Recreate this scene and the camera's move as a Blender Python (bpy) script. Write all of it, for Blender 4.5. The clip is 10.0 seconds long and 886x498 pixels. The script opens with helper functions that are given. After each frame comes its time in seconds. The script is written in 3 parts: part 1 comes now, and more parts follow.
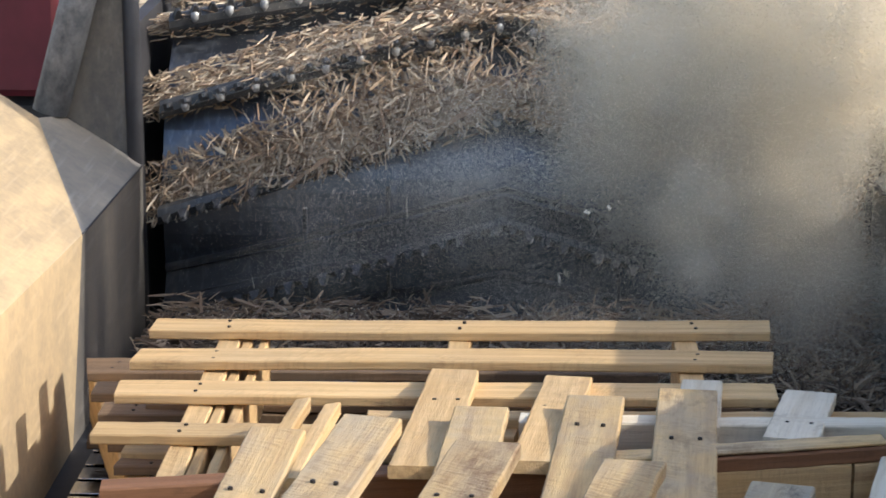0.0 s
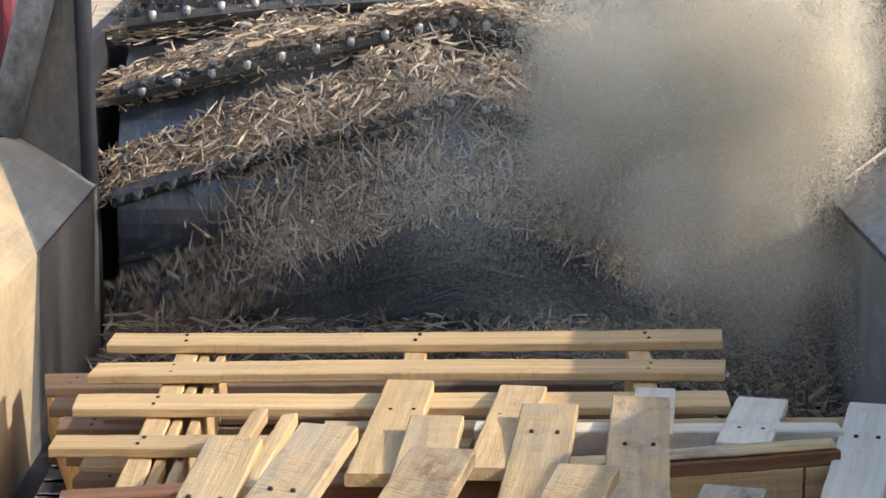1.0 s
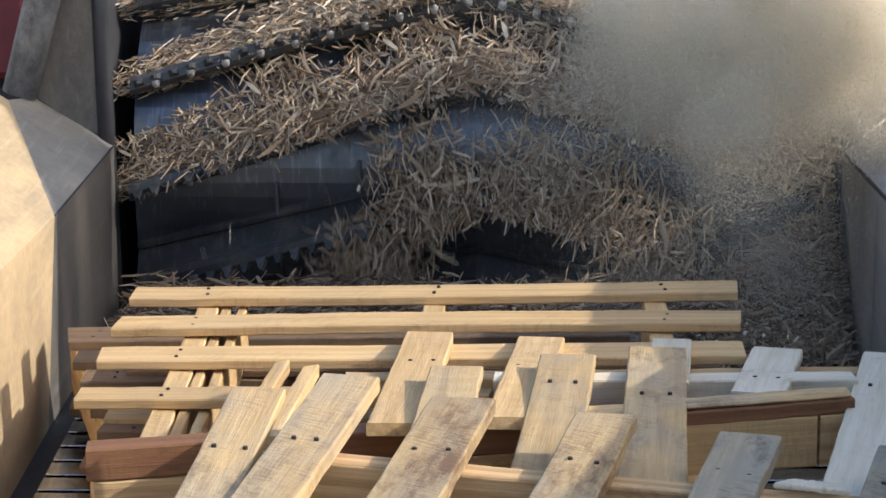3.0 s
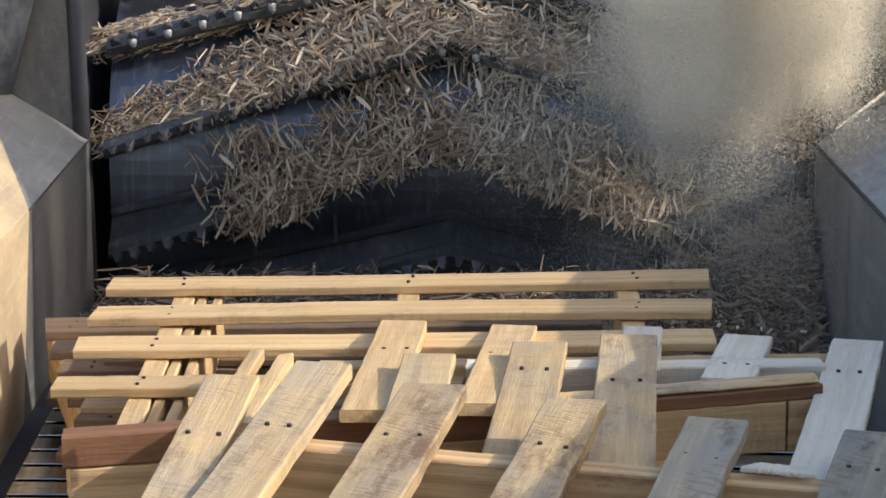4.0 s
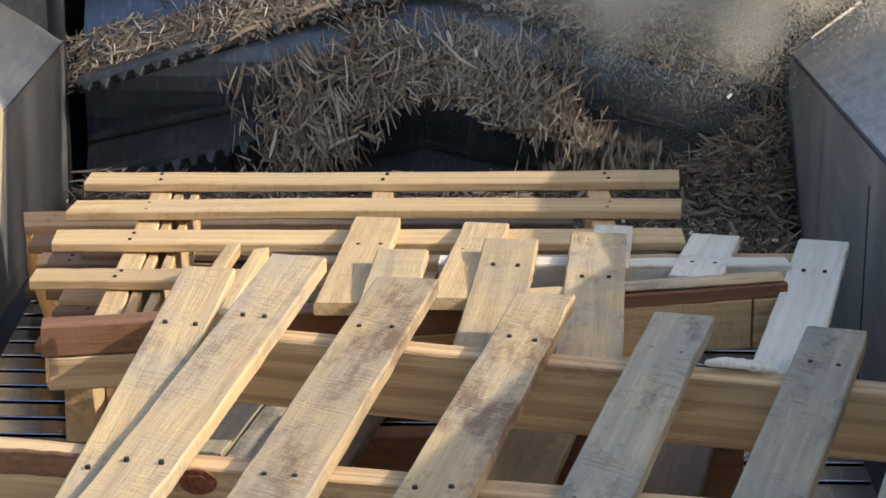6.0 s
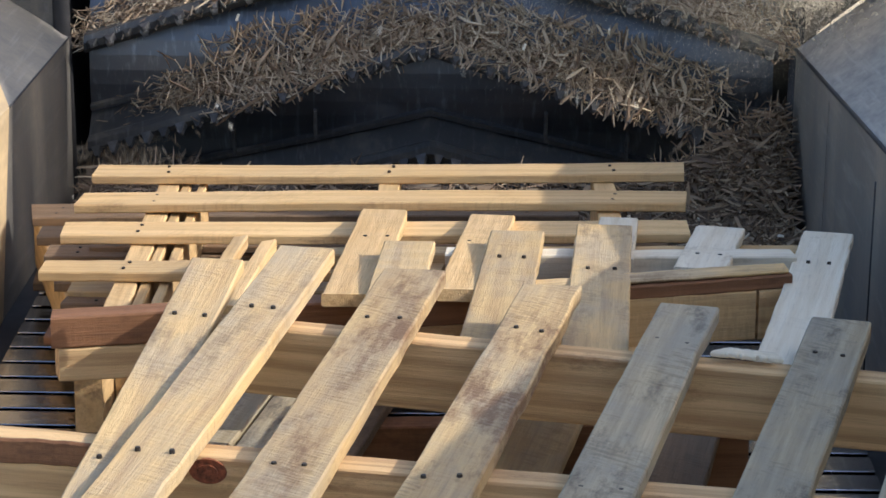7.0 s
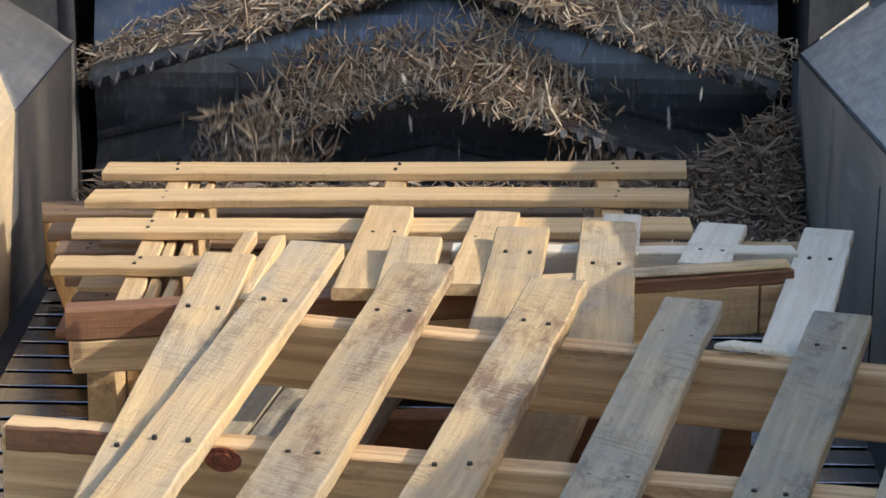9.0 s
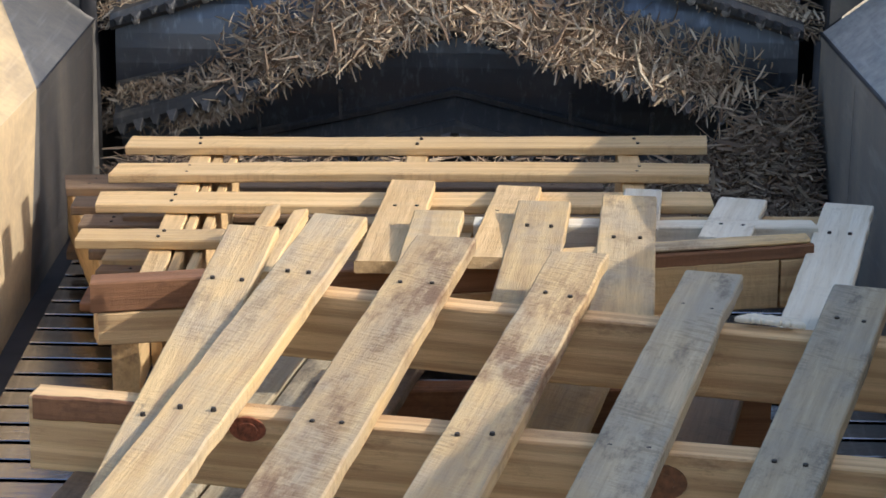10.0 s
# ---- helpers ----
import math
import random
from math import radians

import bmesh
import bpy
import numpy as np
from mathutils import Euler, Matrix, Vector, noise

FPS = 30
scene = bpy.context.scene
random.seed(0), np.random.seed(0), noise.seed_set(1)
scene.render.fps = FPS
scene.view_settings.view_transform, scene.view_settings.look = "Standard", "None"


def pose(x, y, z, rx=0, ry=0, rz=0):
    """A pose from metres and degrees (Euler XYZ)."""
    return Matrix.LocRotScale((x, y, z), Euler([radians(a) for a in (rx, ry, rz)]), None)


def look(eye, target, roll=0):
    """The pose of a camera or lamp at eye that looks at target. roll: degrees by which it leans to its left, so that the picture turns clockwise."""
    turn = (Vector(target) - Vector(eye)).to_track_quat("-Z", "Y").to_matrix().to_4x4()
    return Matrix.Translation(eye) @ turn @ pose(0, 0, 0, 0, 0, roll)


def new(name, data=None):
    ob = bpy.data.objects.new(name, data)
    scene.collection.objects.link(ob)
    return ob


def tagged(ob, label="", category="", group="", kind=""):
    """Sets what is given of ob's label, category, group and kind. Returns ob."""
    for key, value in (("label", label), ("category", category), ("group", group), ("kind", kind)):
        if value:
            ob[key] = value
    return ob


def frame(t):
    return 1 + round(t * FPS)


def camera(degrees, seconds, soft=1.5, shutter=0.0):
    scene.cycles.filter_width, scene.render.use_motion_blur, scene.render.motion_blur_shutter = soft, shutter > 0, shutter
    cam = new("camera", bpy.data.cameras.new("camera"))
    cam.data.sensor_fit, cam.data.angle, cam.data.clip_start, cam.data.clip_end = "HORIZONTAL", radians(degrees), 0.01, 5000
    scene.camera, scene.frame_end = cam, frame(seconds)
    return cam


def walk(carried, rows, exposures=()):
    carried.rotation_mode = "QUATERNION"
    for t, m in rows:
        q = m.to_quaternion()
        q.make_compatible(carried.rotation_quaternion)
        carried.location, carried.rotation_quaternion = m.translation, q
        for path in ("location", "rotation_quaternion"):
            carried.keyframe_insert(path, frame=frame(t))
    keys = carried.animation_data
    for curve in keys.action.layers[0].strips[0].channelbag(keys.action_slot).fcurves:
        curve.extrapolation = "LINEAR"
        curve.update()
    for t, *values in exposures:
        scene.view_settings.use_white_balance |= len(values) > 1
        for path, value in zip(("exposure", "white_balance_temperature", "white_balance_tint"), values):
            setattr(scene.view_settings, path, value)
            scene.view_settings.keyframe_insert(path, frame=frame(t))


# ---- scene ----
cam = camera(20.0, 10.0, 1.6, 0.35)
CAMERA_ROWS = [
    (0.0, look((0.0385, 0.0368, 1.4372), (-0.1472, 4.8844, 0.2265), 0.564)),
    (0.5, look((0.0415, 0.0238, 1.4372), (-0.0695, 4.8819, 0.2595), 0.488)),
    (1.0, look((0.0442, 0.0224, 1.4325), (-0.0574, 4.8825, 0.2622), 0.266)),
    (1.5, look((0.0401, 0.0214, 1.4364), (-0.0733, 4.8770, 0.2487), 0.187)),
    (2.0, look((0.0357, 0.0262, 1.4370), (-0.0951, 4.8757, 0.2267), 0.038)),
    (2.5, look((0.0358, 0.0277, 1.4386), (-0.1012, 4.8699, 0.2001), -0.031)),
    (4.0, look((0.0518, 0.0124, 1.4424), (-0.0400, 4.8479, 0.1738), -0.129)),
    (4.5, look((0.0545, 0.0117, 1.4444), (-0.0182, 4.8441, 0.1630), 0.026)),
    (5.0, look((0.0544, 0.0095, 1.4460), (-0.0009, 4.8318, 0.1261), 0.310)),
    (5.5, look((0.0540, -0.0000, 1.4481), (0.0091, 4.8042, 0.0635), 0.569)),
    (6.0, look((0.0560, -0.0003, 1.4494), (0.0142, 4.7838, -0.0034), 0.624)),
    (7.5, look((0.0479, 0.0023, 1.4557), (-0.0018, 4.7823, -0.0104), 0.585)),
    (8.0, look((0.0460, -0.0008, 1.4570), (0.0067, 4.7847, 0.0086), 0.643)),
    (8.5, look((0.0421, -0.0037, 1.4604), (0.0056, 4.7822, 0.0133), 0.656)),
    (9.0, look((0.0379, -0.0065, 1.4621), (-0.0050, 4.7744, -0.0011), 0.692)),
    (9.5, look((0.0383, -0.0096, 1.4636), (-0.0201, 4.7642, -0.0223), 0.689)),
    (10.0, look((0.0330, -0.0061, 1.4626), (-0.0456, 4.7612, -0.0427), 0.721)),
]
walk(cam, CAMERA_ROWS)

# ---- light ----
SUN = Vector((0.84, -0.13, 0.515)).normalized()
world = bpy.data.worlds.new("sky")
scene.world = world
world.use_nodes = True
wn = world.node_tree
sky = wn.nodes.new("ShaderNodeTexSky")
sky.sky_type = "NISHITA"
sky.sun_disc = False
sky.dust_density = 2.2
sky.ozone_density = 0.8
sky.sun_elevation = math.asin(SUN.z)
sky.sun_rotation = math.atan2(SUN.x, SUN.y)
wn.links.new(sky.outputs[0], wn.nodes["Background"].inputs[0])
wn.nodes["Background"].inputs[1].default_value = 0.14
sun = new("sun", bpy.data.lights.new("sun", "SUN"))
sun.data.energy, sun.data.angle, sun.data.color = 2.1, radians(0.55), (1.0, 0.945, 0.86)
sun.matrix_world = look(SUN * 20, (0, 0, 0))
scene.view_settings.exposure = 1.05


# ---- materials ----
def shader(name, rough=0.7, metal=0.0):
    m = bpy.data.materials.new(name)
    m.use_nodes = True
    t = m.node_tree
    b = t.nodes["Principled BSDF"]
    b.inputs["Roughness"].default_value = rough
    b.inputs["Metallic"].default_value = metal
    return m, t, b


def coords(t, scale=(1, 1, 1), source="Object", spread=True):
    c = t.nodes.new("ShaderNodeTexCoord")
    v = t.nodes.new("ShaderNodeMapping")
    v.inputs["Scale"].default_value = scale
    t.links.new(c.outputs[source], v.inputs["Vector"])
    if spread:
        o = t.nodes.new("ShaderNodeObjectInfo")
        k = t.nodes.new("ShaderNodeMath")
        k.operation = "MULTIPLY"
        k.inputs[1].default_value = 37.0
        t.links.new(o.outputs["Random"], k.inputs[0])
        t.links.new(k.outputs[0], v.inputs["Location"])
    return v.outputs[0]


def noise_tex(t, vec, scale, detail=5.0, rough=0.6):
    n = t.nodes.new("ShaderNodeTexNoise")
    n.inputs["Scale"].default_value = scale
    n.inputs["Detail"].default_value = detail
    n.inputs["Roughness"].default_value = rough
    t.links.new(vec, n.inputs["Vector"])
    return n.outputs["Fac"]


def ramp(t, fac, stops):
    r = t.nodes.new("ShaderNodeValToRGB")
    e = r.color_ramp.elements
    while len(e) < len(stops):
        e.new(0.5)
    for i, (pos, col) in enumerate(stops):
        e[i].position, e[i].color = pos, (*col, 1)
    t.links.new(fac, r.inputs[0])
    return r.outputs[0]


def mix(t, fac, a, b, kind="MIX"):
    m = t.nodes.new("ShaderNodeMix")
    m.data_type, m.blend_type = "RGBA", kind
    for slot, v in ((0, fac), (6, a), (7, b)):
        if isinstance(v, (int, float)):
            m.inputs[slot].default_value = v
        elif isinstance(v, tuple):
            m.inputs[slot].default_value = (*v, 1)
        else:
            t.links.new(v, m.inputs[slot])
    return m.outputs[2]


def bump(t, b, height, strength, distance):
    n = t.nodes.new("ShaderNodeBump")
    n.inputs["Strength"].default_value = strength
    n.inputs["Distance"].default_value = distance
    t.links.new(height, n.inputs["Height"])
    t.links.new(n.outputs[0], b.inputs["Normal"])


def island_vary(t, col, low, high, source="island"):
    """Varies the value of a colour from piece to piece."""
    g = t.nodes.new("ShaderNodeNewGeometry") if source == "island" else t.nodes.new("ShaderNodeObjectInfo")
    out = g.outputs["Random Per Island"] if source == "island" else g.outputs["Random"]
    r = t.nodes.new("ShaderNodeMapRange")
    r.inputs["To Min"].default_value, r.inputs["To Max"].default_value = low, high
    t.links.new(out, r.inputs[0])
    h = t.nodes.new("ShaderNodeHueSaturation")
    t.links.new(r.outputs[0], h.inputs["Value"])
    t.links.new(col, h.inputs["Color"])
    return h.outputs[0]


def math_node(t, op, a, b):
    n = t.nodes.new("ShaderNodeMath")
    n.operation = op
    for k, v in enumerate((a, b)):
        if isinstance(v, (int, float)):
            n.inputs[k].default_value = v
        else:
            t.links.new(v, n.inputs[k])
    return n.outputs[0]


def turned(t, vec, deg):
    r = t.nodes.new("ShaderNodeMapping")
    r.inputs["Rotation"].default_value = (0, 0, radians(deg))
    t.links.new(vec, r.inputs["Vector"])
    return r.outputs[0]


def wood(name, pale, dark, stain, stain_amount, saw=0.5, band=0.25, grey=0.0):
    """Sawn timber: the grain runs along the board's own x, the saw's marks across it."""
    m, t, b = shader(name, 0.75)
    m_grain = noise_tex(t, coords(t, (2.2, 60, 60)), 1.0, 7, 0.72)
    fine = noise_tex(t, coords(t, (9, 260, 260)), 1.0, 4, 0.75)
    rings = t.nodes.new("ShaderNodeTexWave")
    rings.wave_type, rings.bands_direction = "BANDS", "DIAGONAL"
    rings.inputs["Scale"].default_value = 1.0
    rings.inputs["Distortion"].default_value = 7.0
    rings.inputs["Detail"].default_value = 4.0
    rings.inputs["Detail Scale"].default_value = 1.3
    t.links.new(coords(t, (0.55, 24, 24)), rings.inputs["Vector"])
    col = ramp(t, m_grain, [(0.30, dark), (0.62, pale)])
    col = mix(t, band, col, ramp(t, rings.outputs["Fac"], [(0.15, dark), (0.7, pale)]))
    col = mix(t, ramp(t, fine, [(0.52, (0, 0, 0)), (0.75, (0.45, 0.45, 0.45))]), col, tuple(v * 0.55 for v in dark))
    # weathering: broad grey patches, then small dark stains along the grain
    patch = noise_tex(t, coords(t, (4.5, 11, 11)), 1.0, 5, 0.62)
    lum = sum(pale) / 3 * 0.62
    col = mix(t, ramp(t, patch, [(0.40, (0, 0, 0)), (0.66, (grey, grey, grey))]), col, (lum * 1.04, lum, lum * 0.88))
    blot = noise_tex(t, coords(t, (10, 26, 26)), 1.0, 9, 0.78)
    spots = noise_tex(t, coords(t, (2.5, 5, 5)), 1.0, 2, 0.5)
    fac = ramp(t, math_node(t, "MULTIPLY", blot, math_node(t, "ADD", spots, 0.5)), [(0.62 - stain_amount * 0.24, (0, 0, 0)), (0.80 - stain_amount * 0.26, (0.85, 0.85, 0.85))])
    col = mix(t, fac, col, stain)
    # the saw's marks: fine slanting lines that come and go
    kerf = t.nodes.new("ShaderNodeTexNoise")
    kerf.inputs["Scale"].default_value = 1.0
    kerf.inputs["Detail"].default_value = 3.0
    stretch = t.nodes.new("ShaderNodeMapping")
    stretch.inputs["Scale"].default_value = (190, 34, 34)
    t.links.new(turned(t, coords(t), 24), stretch.inputs["Vector"])
    t.links.new(stretch.outputs[0], kerf.inputs["Vector"])
    where = noise_tex(t, coords(t, (7, 14, 14)), 1.0, 2, 0.5)
    marks = math_node(t, "MULTIPLY", kerf.outputs["Fac"], ramp(t, where, [(0.36, (0.35, 0.35, 0.35)), (0.60, (1, 1, 1))]))
    col = mix(t, ramp(t, marks, [(0.46, (0, 0, 0)), (0.62, (0.55 * saw,) * 3)]), col, tuple(v * 0.5 for v in dark))
    col = island_vary(t, col, 0.84, 1.12, "object")
    t.links.new(col, b.inputs["Base Color"])
    height = mix(t, saw, m_grain, marks)
    bump(t, b, mix(t, 0.3, height, fine), 1.0, 0.004)
    return m


PINE = wood("fresh pine", (0.72, 0.495, 0.24), (0.48, 0.29, 0.12), (0.30, 0.18, 0.09), 0.10, 0.35, 0.22, 0.15)
PINE_WHITE = wood("pale pine", (0.84, 0.77, 0.63), (0.70, 0.60, 0.44), (0.42, 0.34, 0.24), 0.05, 0.25, 0.3, 0.1)
OLD_WOOD = wood("weathered board", (0.66, 0.468, 0.225), (0.42, 0.27, 0.13), (0.24, 0.17, 0.10), 0.26, 0.5, 0.15, 0.5)
STAIN_WOOD = wood("stained weathered board", (0.62, 0.44, 0.22), (0.40, 0.26, 0.13), (0.17, 0.085, 0.042), 0.50, 0.8, 0.15, 0.55)
GREY_WOOD = wood("grey weathered board", (0.52, 0.43, 0.285), (0.30, 0.235, 0.145), (0.085, 0.07, 0.055), 0.40, 0.8, 0.12, 0.7)
RED_WOOD = wood("reddish stringer timber", (0.30, 0.14, 0.065), (0.17, 0.07, 0.03), (0.10, 0.04, 0.02), 0.3, 0.3)
STRINGER_WOOD = wood("resinous stringer timber", (0.66, 0.45, 0.23), (0.40, 0.235, 0.11), (0.24, 0.13, 0.06), 0.1, 0.05, 0.55)
# Brown timber with the gloom under the heap put into its colour.
SHADE_WOOD = wood("brown old timber toned for shade", (0.26, 0.165, 0.095), (0.16, 0.098, 0.055), (0.08, 0.052, 0.035), 0.3, 0.5, 0.2, 0.3)


def plain(name, col, rough, metal=0.0, var=0.25, scale=30.0, relief=0.0):
    m, t, b = shader(name, rough, metal)
    n = noise_tex(t, coords(t), scale)
    t.links.new(ramp(t, n, [(0.3, tuple(c * (1 - var) for c in col)), (0.7, tuple(min(1, c * (1 + var)) for c in col))]), b.inputs["Base Color"])
    if relief:
        bump(t, b, n, 0.5, relief)
    return m


def dusty_steel(name, steel, dust, amount, rough, metal, streak=(6, 6, 1.2)):
    """Worn steel plate under wood dust, with streaks and bare patches."""
    m, t, b = shader(name, rough, metal)
    big = noise_tex(t, coords(t, streak, spread=False), 1.3, 6, 0.65)
    fine = noise_tex(t, coords(t, (1, 1, 1), spread=False), 55.0, 4, 0.7)
    both = mix(t, 0.3, big, fine)
    fac = ramp(t, both, [(max(0.0, 0.62 - amount * 0.5), (0, 0, 0)), (0.95 - amount * 0.45, (1, 1, 1))])
    scr = noise_tex(t, coords(t, (90, 4, 30), spread=False), 1.0, 3, 0.6)
    base = mix(t, ramp(t, scr, [(0.55, (0, 0, 0)), (0.75, (0.6, 0.6, 0.6))]), steel, tuple(min(1, c * 2.2) for c in steel))
    t.links.new(mix(t, fac, base, dust), b.inputs["Base Color"])
    r = t.nodes.new("ShaderNodeMapRange")
    r.inputs["To Min"].default_value, r.inputs["To Max"].default_value = rough, 0.92
    t.links.new(fac, r.inputs[0])
    t.links.new(r.outputs[0], b.inputs["Roughness"])
    if metal:
        k = t.nodes.new("ShaderNodeMapRange")
        k.inputs["To Min"].default_value, k.inputs["To Max"].default_value = metal, 0.0
        t.links.new(fac, k.inputs[0])
        t.links.new(k.outputs[0], b.inputs["Metallic"])
    bump(t, b, both, 0.35, 0.004)
    return m


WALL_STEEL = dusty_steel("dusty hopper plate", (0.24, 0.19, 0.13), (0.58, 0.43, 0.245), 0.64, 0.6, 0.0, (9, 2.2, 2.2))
DRUM_STEEL = dusty_steel("rotor shell steel", (0.12, 0.135, 0.165), (0.17, 0.17, 0.17), 0.24, 0.34, 0.9, (5, 5, 5))
BLADE_STEEL = dusty_steel("rotor bar steel", (0.07, 0.072, 0.076), (0.17, 0.15, 0.12), 0.25, 0.45, 0.5, (8, 8, 8))
TOOTH_STEEL = plain("worn tooth steel", (0.12, 0.12, 0.125), 0.5, 0.5, 0.35, 60)
TIP_STEEL = plain("pale tooth tip steel", (0.42, 0.42, 0.42), 0.5, 0.4, 0.5, 80)
FLOOR_STEEL = dusty_steel("worn apron steel", (0.36, 0.36, 0.38), (0.04, 0.036, 0.032), 0.08, 0.06, 1.0, (14, 60, 14))
# The next two steels carry shade in their colour, darker than WALL_STEEL.
THROAT_STEEL = dusty_steel("shade-toned hopper plate", (0.085, 0.082, 0.08), (0.25, 0.215, 0.17), 0.52, 0.5, 0.2)
FLARE_STEEL = dusty_steel("shade-toned scuffed hopper plate", (0.16, 0.155, 0.15), (0.36, 0.32, 0.26), 0.5, 0.55, 0.1)
ROUGH_PLATE = dusty_steel("rough scraped plate", (0.22, 0.22, 0.22), (0.48, 0.46, 0.42), 0.55, 0.6, 0.0, (30, 12, 12))
PIPE_STEEL = dusty_steel("scuffed painted pipe", (0.07, 0.08, 0.10), (0.36, 0.37, 0.39), 0.52, 0.45, 0.2, (22, 22, 14))
DARK_STEEL = plain("dark oily steel", (0.045, 0.045, 0.05), 0.6, 0.3, 0.3, 12)
RED_PAINT = plain("dusty red machine paint", (0.14, 0.016, 0.028), 0.5, 0.0, 0.25, 6)
NAIL = plain("rusty nail", (0.035, 0.028, 0.025), 0.6, 0.4)
KNOT = plain("resinous knot", (0.20, 0.085, 0.035), 0.5, 0.0, 0.4, 120, 0.003)
KNOT_RED = plain("torn red knot", (0.24, 0.07, 0.03), 0.7, 0.0, 0.6, 160, 0.006)
EARTH = plain("trampled earth under sawdust", (0.46, 0.37, 0.25), 0.95, 0.0, 0.3, 7, 0.02)


def fibre(name, a, b_, c):
    m, t, b = shader(name, 0.8)
    g = t.nodes.new("ShaderNodeNewGeometry")
    col = ramp(t, g.outputs["Random Per Island"], [(0.0, a), (0.55, b_), (0.97, c)])
    t.links.new(col, b.inputs["Base Color"])
    return m


STRAW = fibre("shredded wood fibre", (0.18, 0.115, 0.075), (0.45, 0.335, 0.225), (0.68, 0.57, 0.42))
# Darker copy of STRAW; the shade beside the right wall is in its colour.
STRAW_DARK = fibre("shredded fibre toned for shade", (0.10, 0.07, 0.05), (0.26, 0.18, 0.12), (0.44, 0.34, 0.23))
CHIP = plain("fresh wood chip", (0.85, 0.78, 0.64), 0.7, 0.0, 0.15, 90)
DUST_FINE = plain("fine airborne wood dust", (0.86, 0.80, 0.68), 0.95, 0.0, 0.1, 20)
DUST = plain("airborne wood dust", (0.90, 0.83, 0.69), 0.95, 0.0, 0.1, 20)
dt = DUST.node_tree
thin = dt.nodes.new("ShaderNodeMixShader")
thin.inputs[0].default_value = 0.34
dt.links.new(dt.nodes.new("ShaderNodeBsdfTransparent").outputs[0], thin.inputs[1])
glow_through = dt.nodes.new("ShaderNodeBsdfTranslucent")
glow_through.inputs[0].default_value = (0.92, 0.86, 0.74, 1)
both_sides = dt.nodes.new("ShaderNodeMixShader")
dt.links.new(dt.nodes["Principled BSDF"].outputs[0], both_sides.inputs[1])
dt.links.new(glow_through.outputs[0], both_sides.inputs[2])
dt.links.new(both_sides.outputs[0], thin.inputs[2])
dt.links.new(thin.outputs[0], dt.nodes["Material Output"].inputs[0])


# ---- mesh tools ----
def mesh_of(name, bm, material, smooth=False):
    me = bpy.data.meshes.new(name)
    bm.normal_update()
    bm.to_mesh(me)
    bm.free()
    if material:
        me.materials.append(material)
    if smooth:
        me.polygons.foreach_set("use_smooth", [True] * len(me.polygons))
    return me


def part(name, bm, material, parent=None, label="", m=None, smooth=False):
    me = bm if isinstance(bm, bpy.types.Mesh) else mesh_of(name, bm, material, smooth)
    ob = new(name, me)
    ob.parent = parent
    if m is not None:
        ob.matrix_basis = m
    if label:
        tagged(ob, label)
    return ob


def box(lo, hi, bevel=0.0):
    bm = bmesh.new()
    bmesh.ops.create_cube(bm, size=1)
    for v in bm.verts:
        v.co = [lo[i] if v.co[i] < 0 else hi[i] for i in range(3)]
    if bevel:
        bmesh.ops.bevel(bm, geom=bm.edges[:], offset=bevel, segments=1, affect="EDGES")
    return bm


def tube(bm, a, b, r, n=16, r2=None):
    a, b = Vector(a), Vector(b)
    q = (b - a).to_track_quat("Z", "Y").to_matrix()
    rings = []
    for p, rad in ((a, r), (b, r if r2 is None else r2)):
        rings.append([bm.verts.new(p + q @ Vector((rad * math.cos(2 * math.pi * k / n), rad * math.sin(2 * math.pi * k / n), 0))) for k in range(n)])
    for k in range(n):
        bm.faces.new((rings[0][k], rings[0][(k + 1) % n], rings[1][(k + 1) % n], rings[1][k]))
    bm.faces.new(rings[0][::-1])
    bm.faces.new(rings[1])


def panel_mesh(bm, pts, thick):
    """A flat plate with these corners; its thickness goes to the side away from its normal."""
    ps = [Vector(p) for p in pts]
    n = Vector((0, 0, 0))
    for i in range(len(ps)):
        n += (ps[i] - ps[0]).cross(ps[(i + 1) % len(ps)] - ps[0])
    n.normalize()
    top = [bm.verts.new(p) for p in ps]
    low = [bm.verts.new(p - n * thick) for p in ps]
    bm.faces.new(top)
    bm.faces.new(low[::-1])
    for i in range(len(ps)):
        j = (i + 1) % len(ps)
        bm.faces.new((top[j], top[i], low[i], low[j]))


